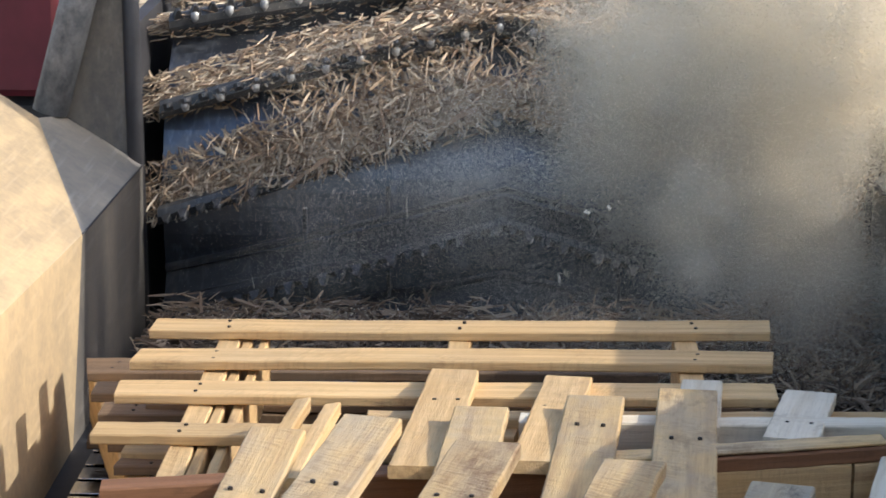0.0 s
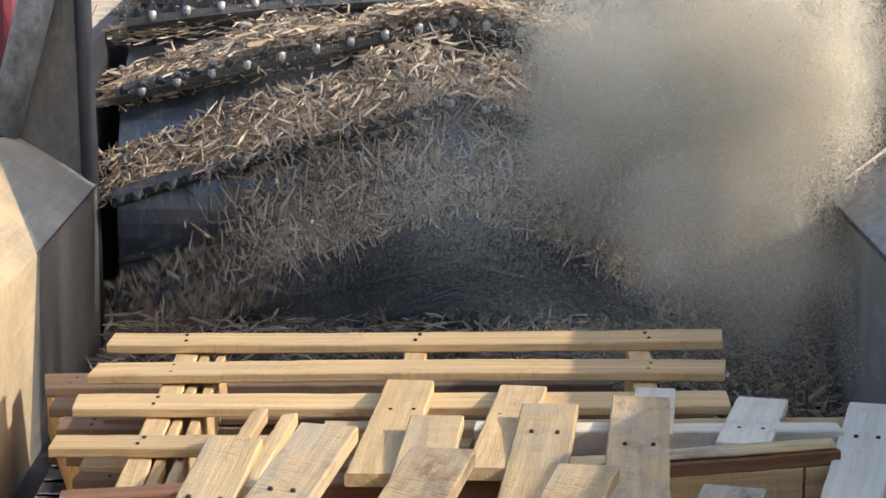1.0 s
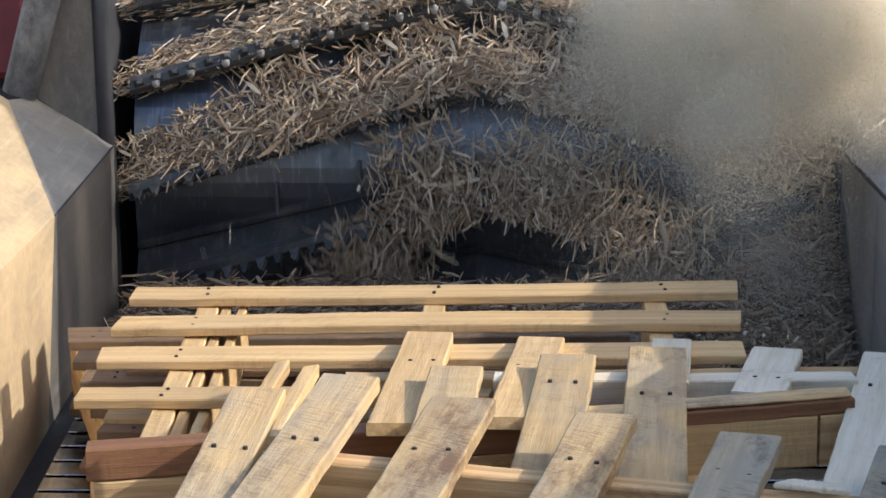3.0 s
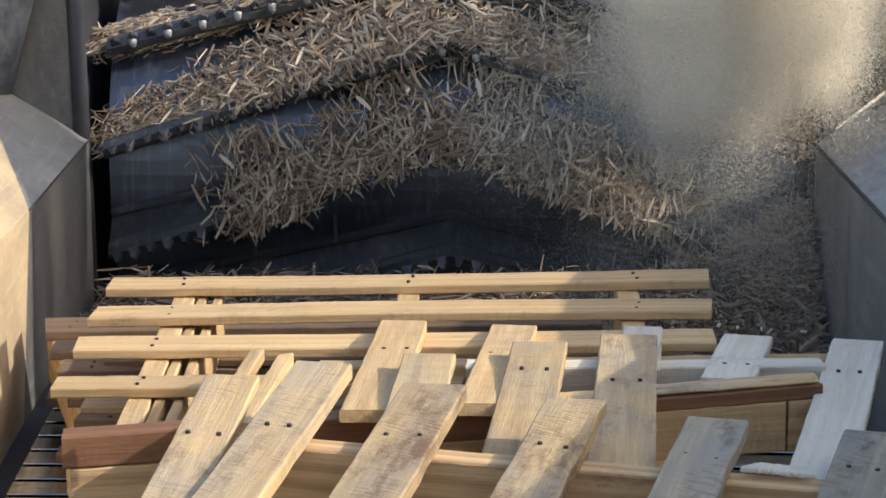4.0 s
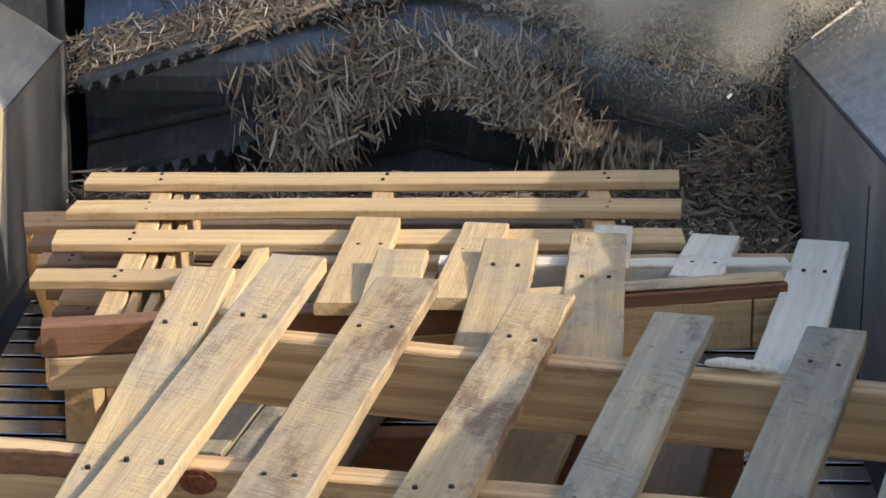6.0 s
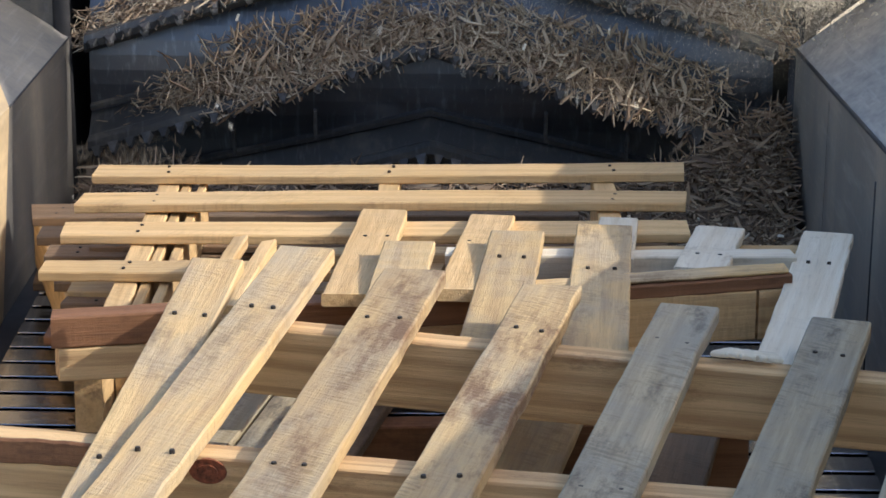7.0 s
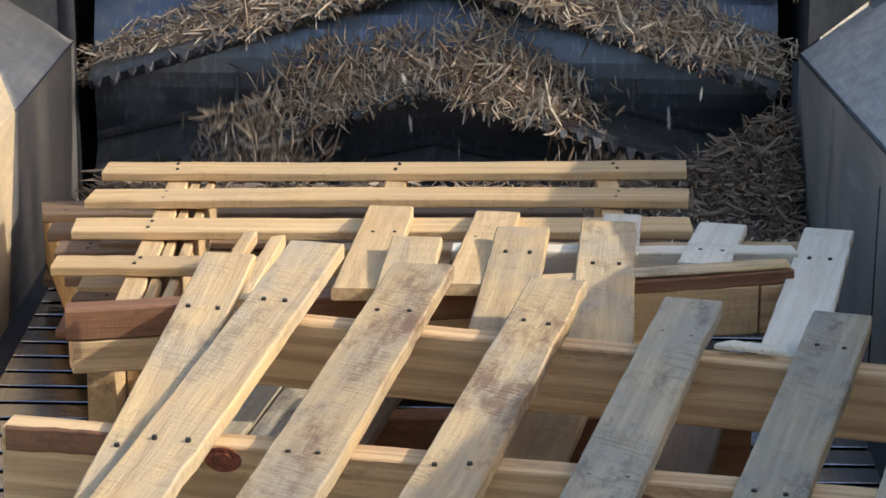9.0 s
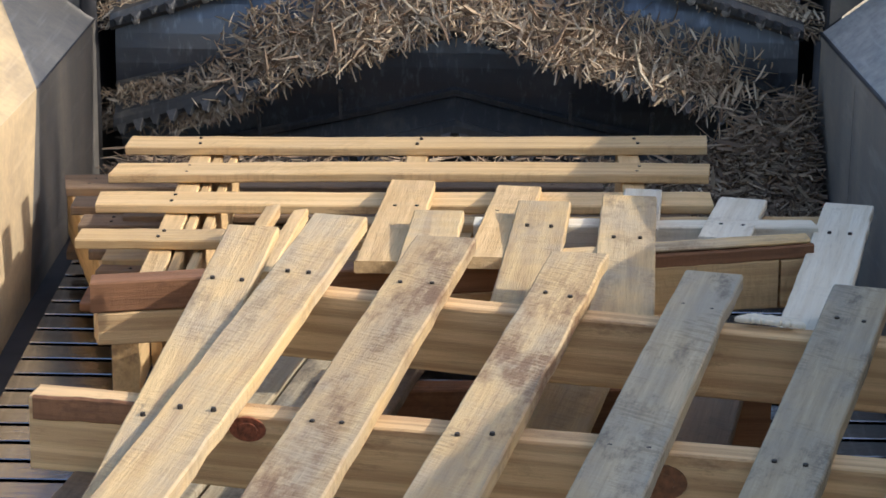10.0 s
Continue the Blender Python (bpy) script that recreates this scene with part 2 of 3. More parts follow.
# ---- boards and pallets ----
def board_mesh(length, width, thick, seed, rag=0.004, broken=0.0):
    """A sawn board along x, its top at z 0, with uneven edges and ends and a slight warp."""
    rnd = random.Random(seed)
    bm = bmesh.new()
    n = 20
    bow, twist = rnd.uniform(-0.003, 0.003), rnd.uniform(-0.006, 0.006)
    rings = []
    for i in range(n + 1):
        u = i / n
        x = (u - 0.5) * length
        w0 = -width / 2 + rnd.uniform(-1, 1) * rag * 0.16
        w1 = width / 2 + rnd.uniform(-1, 1) * rag * 0.16
        z = bow * (4 * u * (1 - u)) + rnd.uniform(-0.0006, 0.0006)
        tw = twist * (u - 0.5)
        e = 0.0022
        skew = (rnd.uniform(-1, 1) * rag) if i in (0, n) else 0.0
        if rnd.random() < 0.10:
            w1 -= rag * rnd.uniform(0.2, 0.8)
        jag = broken * rnd.uniform(0.2, 1) if i == n else 0.0
        sec = [(w0, -e), (w0 + e, 0), (w1 - e, 0), (w1, -e), (w1, -thick + e), (w1 - e, -thick), (w0 + e, -thick), (w0, -thick + e)]
        rings.append([bm.verts.new((x + skew * y / width * 2 - jag * (1 if y > 0 else 0.2), y, z + h + tw * y)) for y, h in sec])
    for a, b in zip(rings, rings[1:]):
        for k in range(8):
            bm.faces.new((a[k], a[(k + 1) % 8], b[(k + 1) % 8], b[k]))
    bm.faces.new(rings[0][::-1])
    bm.faces.new(rings[-1])
    bmesh.ops.recalc_face_normals(bm, faces=bm.faces)
    return bm


def nail_mesh():
    bm = bmesh.new()
    tube(bm, (0, 0, -0.004), (0, 0, 0.0007), 0.0034, 8, 0.0028)
    return mesh_of("nail", bm, NAIL)


NAIL_MESH = nail_mesh()


def along(a, b, roll=0.0):
    """The pose of a board that lies from a to b with its broad side up."""
    a, b = Vector(a), Vector(b)
    x = (b - a).normalized()
    y = Vector((0, 0, 1)).cross(x).normalized()
    z = x.cross(y)
    m = Matrix((x, y, z)).transposed().to_4x4()
    return Matrix.Translation((a + b) / 2) @ m @ pose(0, 0, 0, roll)


SEED = [0]


def board(parent, origin, name, a, b, width, thick, material, nails=(), label="", roll=0.0, rag=0.004, broken=0.0):
    """A board from a to b, given in the world; nails are distances from a along it."""
    SEED[0] += 1
    length = (Vector(b) - Vector(a)).length
    m = along(a, b, roll)
    if parent is not None:
        m = Matrix.Translation(-Vector(origin)) @ m
    ob = part(name, board_mesh(length, width, thick, SEED[0], rag, broken), material, parent, label, m)
    rnd = random.Random(SEED[0] + 500)
    for d in nails:
        for s in (-1, 1):
            part("nail", NAIL_MESH, None, ob, "", Matrix.Translation((d - length / 2 + rnd.uniform(-0.006, 0.006), s * width * 0.23 + rnd.uniform(-0.004, 0.004), 0.001)))
    return ob


def thing(name, at, label, category, group=""):
    return tagged(new(name), label, category, group), Vector(at)


MOVERS = []


def lerp(a, b, u):
    return tuple(p + (q - p) * u for p, q in zip(a, b))


# ---- hopper ----
def plate(root, name, pts, material, label=""):
    bm = bmesh.new()
    panel_mesh(bm, pts, 0.012)
    bmesh.ops.recalc_face_normals(bm, faces=bm.faces)
    return part(name, bm, material, root, label)


def rod(root, name, a, b, r, material, label=""):
    bm = bmesh.new()
    tube(bm, a, b, r, 20)
    return part(name, bm, material, root, label, smooth=True)


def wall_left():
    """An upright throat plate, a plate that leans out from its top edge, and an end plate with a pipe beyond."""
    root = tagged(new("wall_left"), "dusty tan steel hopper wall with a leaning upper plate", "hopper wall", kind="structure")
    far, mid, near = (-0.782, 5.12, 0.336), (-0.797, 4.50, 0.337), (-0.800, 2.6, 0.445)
    # Plates split near the shadow edge; the far ones are coloured darker as shade.
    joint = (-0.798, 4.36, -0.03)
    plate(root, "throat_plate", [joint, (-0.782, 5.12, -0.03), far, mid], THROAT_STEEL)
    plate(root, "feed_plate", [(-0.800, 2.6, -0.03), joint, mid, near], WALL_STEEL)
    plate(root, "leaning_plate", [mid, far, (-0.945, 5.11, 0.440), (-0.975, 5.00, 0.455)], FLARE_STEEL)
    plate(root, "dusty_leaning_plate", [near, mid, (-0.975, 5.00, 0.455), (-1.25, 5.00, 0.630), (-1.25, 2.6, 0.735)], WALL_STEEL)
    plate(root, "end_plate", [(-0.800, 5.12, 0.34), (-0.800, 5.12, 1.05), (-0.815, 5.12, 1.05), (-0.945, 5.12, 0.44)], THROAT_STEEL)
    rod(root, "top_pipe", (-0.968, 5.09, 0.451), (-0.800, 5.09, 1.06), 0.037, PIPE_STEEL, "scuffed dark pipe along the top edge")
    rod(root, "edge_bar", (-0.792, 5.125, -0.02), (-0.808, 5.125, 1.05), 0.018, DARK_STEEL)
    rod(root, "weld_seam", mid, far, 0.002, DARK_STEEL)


def wall_right():
    """A low upright throat plate, and a rough plate that leans out from its top edge."""
    root = tagged(new("wall_right"), "shaded grey steel hopper wall with a leaning upper plate", "hopper wall", kind="structure")
    fold_far, fold_near = (0.728, 5.12, 0.328), (0.735, 3.2, 0.470)
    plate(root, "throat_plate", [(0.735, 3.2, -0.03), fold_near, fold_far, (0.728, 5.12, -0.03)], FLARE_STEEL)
    plate(root, "leaning_plate", [fold_near, (0.935, 3.2, 0.625), (0.935, 5.10, 0.492), fold_far], ROUGH_PLATE)
    rod(root, "edge_bar", (0.732, 5.125, -0.02), (0.732, 5.125, 0.31), 0.016, DARK_STEEL)
    rod(root, "weld_seam", fold_near, fold_far, 0.004, DARK_STEEL)
    for y in (4.62, 4.05):
        rod(root, "weld_seam", (0.7325, y, 0.0), (0.7325, y, 0.34), 0.003, DARK_STEEL)
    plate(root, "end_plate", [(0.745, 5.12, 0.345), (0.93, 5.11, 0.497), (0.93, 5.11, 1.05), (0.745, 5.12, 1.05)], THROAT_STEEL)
    part("corner_post", box((0.865, 5.04, 0.43), (0.925, 5.10, 0.85), 0.008), PIPE_STEEL, root, "scuffed dark corner post")


wall_left()
wall_right()

for name, lo, hi in (("wall_housing_left", (-0.83, 5.125, -0.9), (-0.80, 6.2, 0.62)), ("wall_housing_right", (0.74, 5.125, -0.9), (0.77, 6.2, 0.95)), ("wall_housing_back", (-0.83, 6.2, -0.9), (0.77, 6.23, 0.82))):
    tagged(part(name, box(lo, hi), DARK_STEEL), "dark steel plate of the rotor housing", "housing", kind="structure")

ground = part("ground", box((-60, -40, -1.6), (60, 120, -1.3)), EARTH)
tagged(ground, "trampled earth strewn with pale sawdust", "ground", kind="structure")


def shade_plate():
    """An added plate, out of view beyond the right hopper wall, which shades that side."""
    # Outline traced back along SUN from the wanted shadow edges.
    top = [(1.231, 1.303), (2.191, 1.079), (2.548, 0.996), (2.949, 0.926), (3.321, 0.808), (3.937, 0.791), (4.211, 0.749), (4.193, 1.100), (4.253, 1.408), (4.644, 1.624), (4.679, 1.950), (4.879, 1.950), (4.800, 1.300), (4.725, 0.950), (4.700, 0.500), (5.642, 0.430)]
    bm = bmesh.new()
    panel_mesh(bm, [(0.95, y, z) for y, z in top] + [(0.95, 5.6, -1.3), (0.95, 0.9, -1.3)], 0.03)
    bmesh.ops.recalc_face_normals(bm, faces=bm.faces)
    # Pale steel, so that the added plate also bounces light into the shade.
    tagged(part("wall_side_right", bm, WALL_STEEL), "tall unseen dusty steel plate added to shade the right side", "wall", kind="structure")


shade_plate()


def red_machine():
    root = tagged(new("machine_body"), "dusty dark red machine housing beyond the hopper", "machine")
    root.location = (-1.34, 6.6, 0)
    part("side_panel", box((-0.5, -0.3, 0.25), (0.16, 0.5, 1.6), 0.02), RED_PAINT, root)
    part("lower_frame", box((-0.5, -0.25, -1.3), (0.20, 0.5, 0.24), 0.02), DARK_STEEL, root)


red_machine()


# ---- apron conveyor floor ----
def apron():
    root = tagged(new("apron_conveyor"), "worn steel bar apron conveyor moving the pallets forward", "conveyor", kind="structure")
    me = mesh_of("bar", box((-0.745, -0.030, -0.022), (0.685, 0.030, 0.0), 0.0015), FLOOR_STEEL)
    y = 1.20
    while y < 4.96:
        part("bar", me, None, root, "", Matrix.Translation((0, y, 0)))
        y += 0.075
    MOVERS.append((root, Vector((0, 0, 0))))
    bed = part("floor", box((-0.80, 0.6, -0.10), (0.74, 5.08, -0.032)), DARK_STEEL)
    tagged(bed, "dark steel bed under the conveyor", "floor", kind="structure")


apron()


# ---- pallets ----
def pallet_far():
    """The level pallet whose deck boards lie across the hopper."""
    root, o = thing("pallet", (-0.09, 3.7, 0.30), "fresh pine pallet with boards across the hopper", "pallet", "pallets on the conveyor")
    MOVERS.append((root, o))
    across = Vector((1.024, -0.058, 0.034)).normalized()
    back = Vector((-0.003, -1.0, 0.0)).normalized()
    start = Vector((-0.601, 4.243, 0.290))
    top = start + back * 0.036
    for d, w, mat in ((0.0, 0.075, PINE), (0.184, 0.075, PINE), (0.358, 0.078, PINE), (0.560, 0.062, PINE), (0.80, 0.09, PINE), (1.03, 0.09, OLD_WOOD)):
        a = top + back * d
        b = a + across * (1.026 - 0.055 * d if d < 0.5 else 0.62 if d < 0.6 else 0.9)
        if d > 0.6:
            a = a + across * 0.3
        board(root, o, "deck_board", a, b, w, 0.016, mat, (0.13, 0.52, 0.9) if d < 0.5 else (0.13,))
    for s in (0.134, 0.518, 0.888):
        a = start + across * s - Vector((0, 0, 0.018)) + back * 0.01
        board(root, o, "stringer", a, a + back * 1.0, 0.038, 0.095, PINE)
    for s in (0.164, 0.192):
        a = start + across * s - Vector((0, 0, 0.022)) + back * 0.05
        board(root, o, "stringer", a, a + back * 0.85, 0.016, 0.09, PINE)
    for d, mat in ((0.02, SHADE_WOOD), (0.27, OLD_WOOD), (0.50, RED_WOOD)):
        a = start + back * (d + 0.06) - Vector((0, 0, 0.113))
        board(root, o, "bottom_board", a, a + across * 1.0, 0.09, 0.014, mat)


def pallet_bottom():
    """The pallet underneath, its timber coloured darker for shade, turned a little and nearer the left wall."""
    root, o = thing("pallet", (-0.2, 3.8, 0.16), "old brown pallet under the fresh pallet, darkened for shade", "pallet", "pallets on the conveyor")
    MOVERS.append((root, o))
    across = Vector((1.0, 0.06, 0)).normalized()
    back = Vector((0.27, -0.963, 0)).normalized()
    start = Vector((-0.755, 4.40, 0.168))
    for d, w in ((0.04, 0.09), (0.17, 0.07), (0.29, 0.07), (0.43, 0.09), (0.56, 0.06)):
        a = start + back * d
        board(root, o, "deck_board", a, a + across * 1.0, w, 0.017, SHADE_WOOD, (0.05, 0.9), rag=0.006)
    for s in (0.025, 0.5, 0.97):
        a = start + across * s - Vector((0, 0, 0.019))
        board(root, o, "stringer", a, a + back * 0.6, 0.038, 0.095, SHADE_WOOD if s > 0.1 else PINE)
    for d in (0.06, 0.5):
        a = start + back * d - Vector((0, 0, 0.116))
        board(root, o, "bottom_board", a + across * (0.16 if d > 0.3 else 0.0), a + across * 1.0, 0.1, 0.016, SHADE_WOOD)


def pallet_middle():
    """A pallet leaning on the far one: its boards point at the rotor and rise towards the feed end."""
    root, o = thing("pallet", (0.1, 3.4, 0.37), "pine pallet with mixed old and new boards, leaning on another pallet", "pallet", "pallets on the conveyor")
    MOVERS.append((root, o))
    rows = (((-0.083, 3.888, 0.317), (-0.103, 3.135, 0.418), 0.076, PINE, (0.27,)), ((0.092, 3.851, 0.322), (0.046, 3.185, 0.411), 0.072, PINE, (0.27,)),
            ((0.450, 3.756, 0.335), (0.382, 3.37, 0.387), 0.076, PINE_WHITE, (0.27,)), ((0.613, 3.716, 0.340), (0.431, 2.795, 0.440), 0.078, PINE_WHITE, (0.25,)),
            ((0.295, 3.850, 0.320), (0.262, 3.45, 0.374), 0.062, PINE_WHITE, ()),
            ((-0.032, 3.445, 0.399), (-0.052, 2.90, 0.447), 0.074, OLD_WOOD, ()), ((0.126, 3.548, 0.386), (0.079, 2.86, 0.441), 0.080, OLD_WOOD, (0.17,)),
            ((0.259, 3.622, 0.375), (0.206, 2.835, 0.438), 0.084, OLD_WOOD, (0.30,)))
    for a, b, w, mat, nails in rows:
        board(root, o, "deck_board", a, b, w, 0.017, mat, nails, rag=0.0025)
    board(root, o, "stringer", (-0.495, 3.098, 0.397), (0.10, 3.244, 0.394), 0.040, 0.043, RED_WOOD)
    board(root, o, "stringer", (-0.490, 3.100, 0.353), (0.10, 3.245, 0.350), 0.040, 0.046, STRINGER_WOOD)
    board(root, o, "stringer", (0.10, 3.248, 0.396), (0.50, 3.344, 0.400), 0.036, 0.006, OLD_WOOD)
    board(root, o, "stringer", (0.10, 3.246, 0.390), (0.50, 3.342, 0.394), 0.040, 0.020, RED_WOOD)
    board(root, o, "stringer", (0.10, 3.247, 0.369), (0.455, 3.330, 0.373), 0.039, 0.072, PINE)
    board(root, o, "stringer", (0.455, 3.330, 0.372), (0.56, 3.356, 0.373), 0.039, 0.072, STRINGER_WOOD)
    board(root, o, "stringer", (0.02, 3.505, 0.366), (0.53, 3.50, 0.372), 0.040, 0.07, PINE_WHITE)
    board(root, o, "stringer", (-0.20, 3.62, 0.328), (0.60, 3.70, 0.318), 0.040, 0.03, PINE)
    for a, b in (((-0.292, 3.62, 0.352), (-0.302, 3.10, 0.418)), ((-0.248, 3.60, 0.352), (-0.258, 3.06, 0.424))):
        board(root, o, "broken_lath", b, a, 0.022, 0.02, PINE, (), "splintered pale lath", 0.0, 0.003, 0.03)


def pallet_near():
    """The top pallet: weathered boards slanting away over deep stringers."""
    root, o = thing("pallet", (0.0, 2.5, 0.485), "weathered pallet with spaced boards over deep stringers", "pallet", "pallets on the conveyor")
    MOVERS.append((root, o))
    rows = (((-0.157, 3.089, 0.496), (-0.322, 2.02, 0.500), 0.074, OLD_WOOD), ((-0.015, 3.021, 0.490), (-0.182, 2.00, 0.496), 0.080, STAIN_WOOD),
            ((0.159, 2.976, 0.486), (-0.035, 2.00, 0.492), 0.074, STAIN_WOOD), ((0.327, 2.921, 0.480), (0.118, 2.00, 0.488), 0.074, GREY_WOOD),
            ((0.512, 2.890, 0.474), (0.277, 2.00, 0.482), 0.075, GREY_WOOD), ((0.660, 2.86, 0.466), (0.42, 2.00, 0.476), 0.08, GREY_WOOD))
    for i, (a, b, w, mat) in enumerate(rows):
        near = a[1] - (2.848 - i * 0.024)
        board(root, o, "deck_board", a, b, w, 0.021, mat, (near * 1.02, near * 1.02 + 0.482), rag=0.0035)
    board(root, o, "stringer", (-0.300, 2.875, 0.473), (0.80, 2.692, 0.452), 0.040, 0.086, STRINGER_WOOD, rag=0.004)
    board(root, o, "torn_splinter", (0.352, 2.779, 0.472), (0.418, 2.768, 0.470), 0.020, 0.008, PINE_WHITE, (), "pale torn splinter", 0.0, 0.012, 0.05)
    second = board(root, o, "stringer", (-0.458, 2.475, 0.474), (0.74, 2.280, 0.462), 0.040, 0.086, STRINGER_WOOD, rag=0.004)
    board(root, o, "bark_strip", (-0.457, 2.4535, 0.4755), (-0.245, 2.4190, 0.4735), 0.007, 0.028, RED_WOOD, rag=0.002)
    for x, r, mat in ((0.088, 0.020, KNOT), (-0.36, 0.014, KNOT_RED)):
        bm = bmesh.new()
        tube(bm, (0, -0.0015, 0), (0, 0.006, 0), r, 20, r * 1.05)
        tube(bm, (0, -0.0030, 0), (0, 0.004, 0), r * 0.55, 16, r * 0.6)
        for v in bm.verts:
            v.co.x *= 1.45
        part("knot", bm, mat, second, "dark resinous knot", Matrix.Translation((x, -0.0205, -0.034 if x > 0 else -0.016)))
    board(root, o, "stringer", (-0.48, 1.985, 0.476), (0.66, 1.80, 0.464), 0.040, 0.086, STRINGER_WOOD)
    board(root, o, "bottom_board", (-0.36, 2.50, 0.388), (-0.46, 1.9, 0.388), 0.09, 0.015, SHADE_WOOD)


def loose_board():
    root, o = thing("board", (-0.28, 2.7, 0.45), "sunlit rough sawn board laid beside the top pallet", "board", "loose boards")
    MOVERS.append((root, o))
    board(root, o, "plank", (-0.2696, 3.051, 0.4905), (-0.325, 2.111, 0.484), 0.068, 0.0145, OLD_WOOD, (0.22, 0.68))


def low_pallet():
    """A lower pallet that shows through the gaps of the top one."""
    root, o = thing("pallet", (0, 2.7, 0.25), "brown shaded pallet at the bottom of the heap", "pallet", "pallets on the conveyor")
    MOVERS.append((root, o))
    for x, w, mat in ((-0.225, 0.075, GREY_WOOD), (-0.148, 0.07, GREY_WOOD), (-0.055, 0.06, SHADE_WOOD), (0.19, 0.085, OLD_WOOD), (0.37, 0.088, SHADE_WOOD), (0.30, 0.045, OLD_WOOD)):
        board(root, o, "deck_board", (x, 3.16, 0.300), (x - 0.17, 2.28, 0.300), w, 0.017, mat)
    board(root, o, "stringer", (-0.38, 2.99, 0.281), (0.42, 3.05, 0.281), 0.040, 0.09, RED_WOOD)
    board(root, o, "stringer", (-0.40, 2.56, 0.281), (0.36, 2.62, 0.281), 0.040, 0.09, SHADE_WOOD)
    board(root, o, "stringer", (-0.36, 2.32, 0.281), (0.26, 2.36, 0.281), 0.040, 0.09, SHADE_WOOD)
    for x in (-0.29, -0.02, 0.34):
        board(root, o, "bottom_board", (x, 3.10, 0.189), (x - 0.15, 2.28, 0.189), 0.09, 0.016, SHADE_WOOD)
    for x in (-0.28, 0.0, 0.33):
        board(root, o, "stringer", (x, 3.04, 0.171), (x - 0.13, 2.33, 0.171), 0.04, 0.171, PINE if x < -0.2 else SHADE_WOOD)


pallet_far()
pallet_bottom()
pallet_middle()
pallet_near()
loose_board()
low_pallet()


# ---- rotor ----
CX, CY, CZ, R_SHELL, R_TIP, HALF = -0.03, 5.55, 0.236, 0.365, 0.468, 0.722
LEAD, SPIN, FIRST = 30.0, 19.65, 61.7
AXIS = Vector((CX, CY, CZ))


def ring_point(x, r, a):
    """A place on the rotor, in its own space: a degrees from the top towards the feed side."""
    a = radians(a + LEAD * abs(x) / HALF)
    return Vector((x, -r * math.sin(a), r * math.cos(a)))


def strip(bm, prof, xs):
    """A closed section (r, degrees) carried along the chevron."""
    rings = [[bm.verts.new(ring_point(x, r, a)) for r, a in prof] for x in xs]
    n = len(prof)
    for p, q in zip(rings, rings[1:]):
        for k in range(n):
            bm.faces.new((p[k], p[(k + 1) % n], q[(k + 1) % n], q[k]))
    bm.faces.new(rings[0][::-1])
    bm.faces.new(rings[-1])
    bmesh.ops.recalc_face_normals(bm, faces=bm.faces)


XS = [-HALF + 2 * HALF * i / 24 for i in range(25)]


def rotor():
    root = tagged(new("rotor"), "large dark steel shredder rotor with chevron toothed bars", "rotor")
    bm = bmesh.new()
    rings = []
    n = 72
    for x, r in ((-HALF, 0.1), (-HALF, R_SHELL), (HALF, R_SHELL), (HALF, 0.1)):
        rings.append([bm.verts.new((x, -r * math.sin(2 * math.pi * k / n), r * math.cos(2 * math.pi * k / n))) for k in range(n)])
    for p, q in zip(rings, rings[1:]):
        for k in range(n):
            bm.faces.new((p[k], p[(k + 1) % n], q[(k + 1) % n], q[k]))
    bmesh.ops.recalc_face_normals(bm, faces=bm.faces)
    part("shell", bm, DRUM_STEEL, root)
    bm = bmesh.new()
    strip(bm, [(R_SHELL - 0.01, -7.5), (R_TIP - 0.045, -2.6), (R_TIP - 0.045, 0.2), (R_SHELL - 0.01, -4.0)], XS)
    ledge = mesh_of("ledge", bm, BLADE_STEEL)
    bm = bmesh.new()
    strip(bm, [(R_TIP - 0.040 + 0.020 * math.cos(radians(45 * k)), -0.6 + 2.7 * math.sin(radians(45 * k))) for k in range(8)], XS)
    lip = mesh_of("lip_bar", bm, BLADE_STEEL)
    bm = bmesh.new()
    strip(bm, [(R_SHELL - 0.004, -10.2), (R_SHELL + 0.012, -9.8), (R_SHELL + 0.012, -8.2), (R_SHELL - 0.004, -8.0)], XS)
    seam = mesh_of("root_flange", bm, BLADE_STEEL)
    pitch = 2 * HALF / 40
    for i in range(12):
        turn = pose(0, 0, 0, FIRST + 30 * i)
        row = part("toothed_bar", ledge, None, root, "", turn)
        part("lip_bar", lip, None, row)
        part("root_flange", seam, None, row)
        for k in range(40):
            x = -HALF + pitch * (k + 0.5)
            part("tooth", TOOTH if k % 2 else TOOTH_DARK, None, row, "", tooth_pose(x))
            if k % 2:
                part("bolt_cap", TOOTH_TIP, None, row, "", Matrix.Translation(ring_point(x, R_TIP - 0.024, 1.2)))
        for x in (-0.42, -0.245, 0.245, 0.42):
            part("gusset", GUSSET, None, row, "", gusset_pose(x))
    return root


def tooth_pose(x):
    p = ring_point(x, R_TIP - 0.034, -0.4)
    q = ring_point(x + 0.01, R_TIP - 0.034, -0.4)
    out = ring_point(x, R_TIP, 0.8) - p
    ax = (q - p).normalized()
    n = ax.cross(out).normalized()
    m = Matrix((ax, n, ax.cross(n) * -1)).transposed()
    if m.determinant() < 0:
        m = Matrix((ax, -n, ax.cross(n) * -1)).transposed()
    return Matrix.Translation(p) @ m.to_4x4()


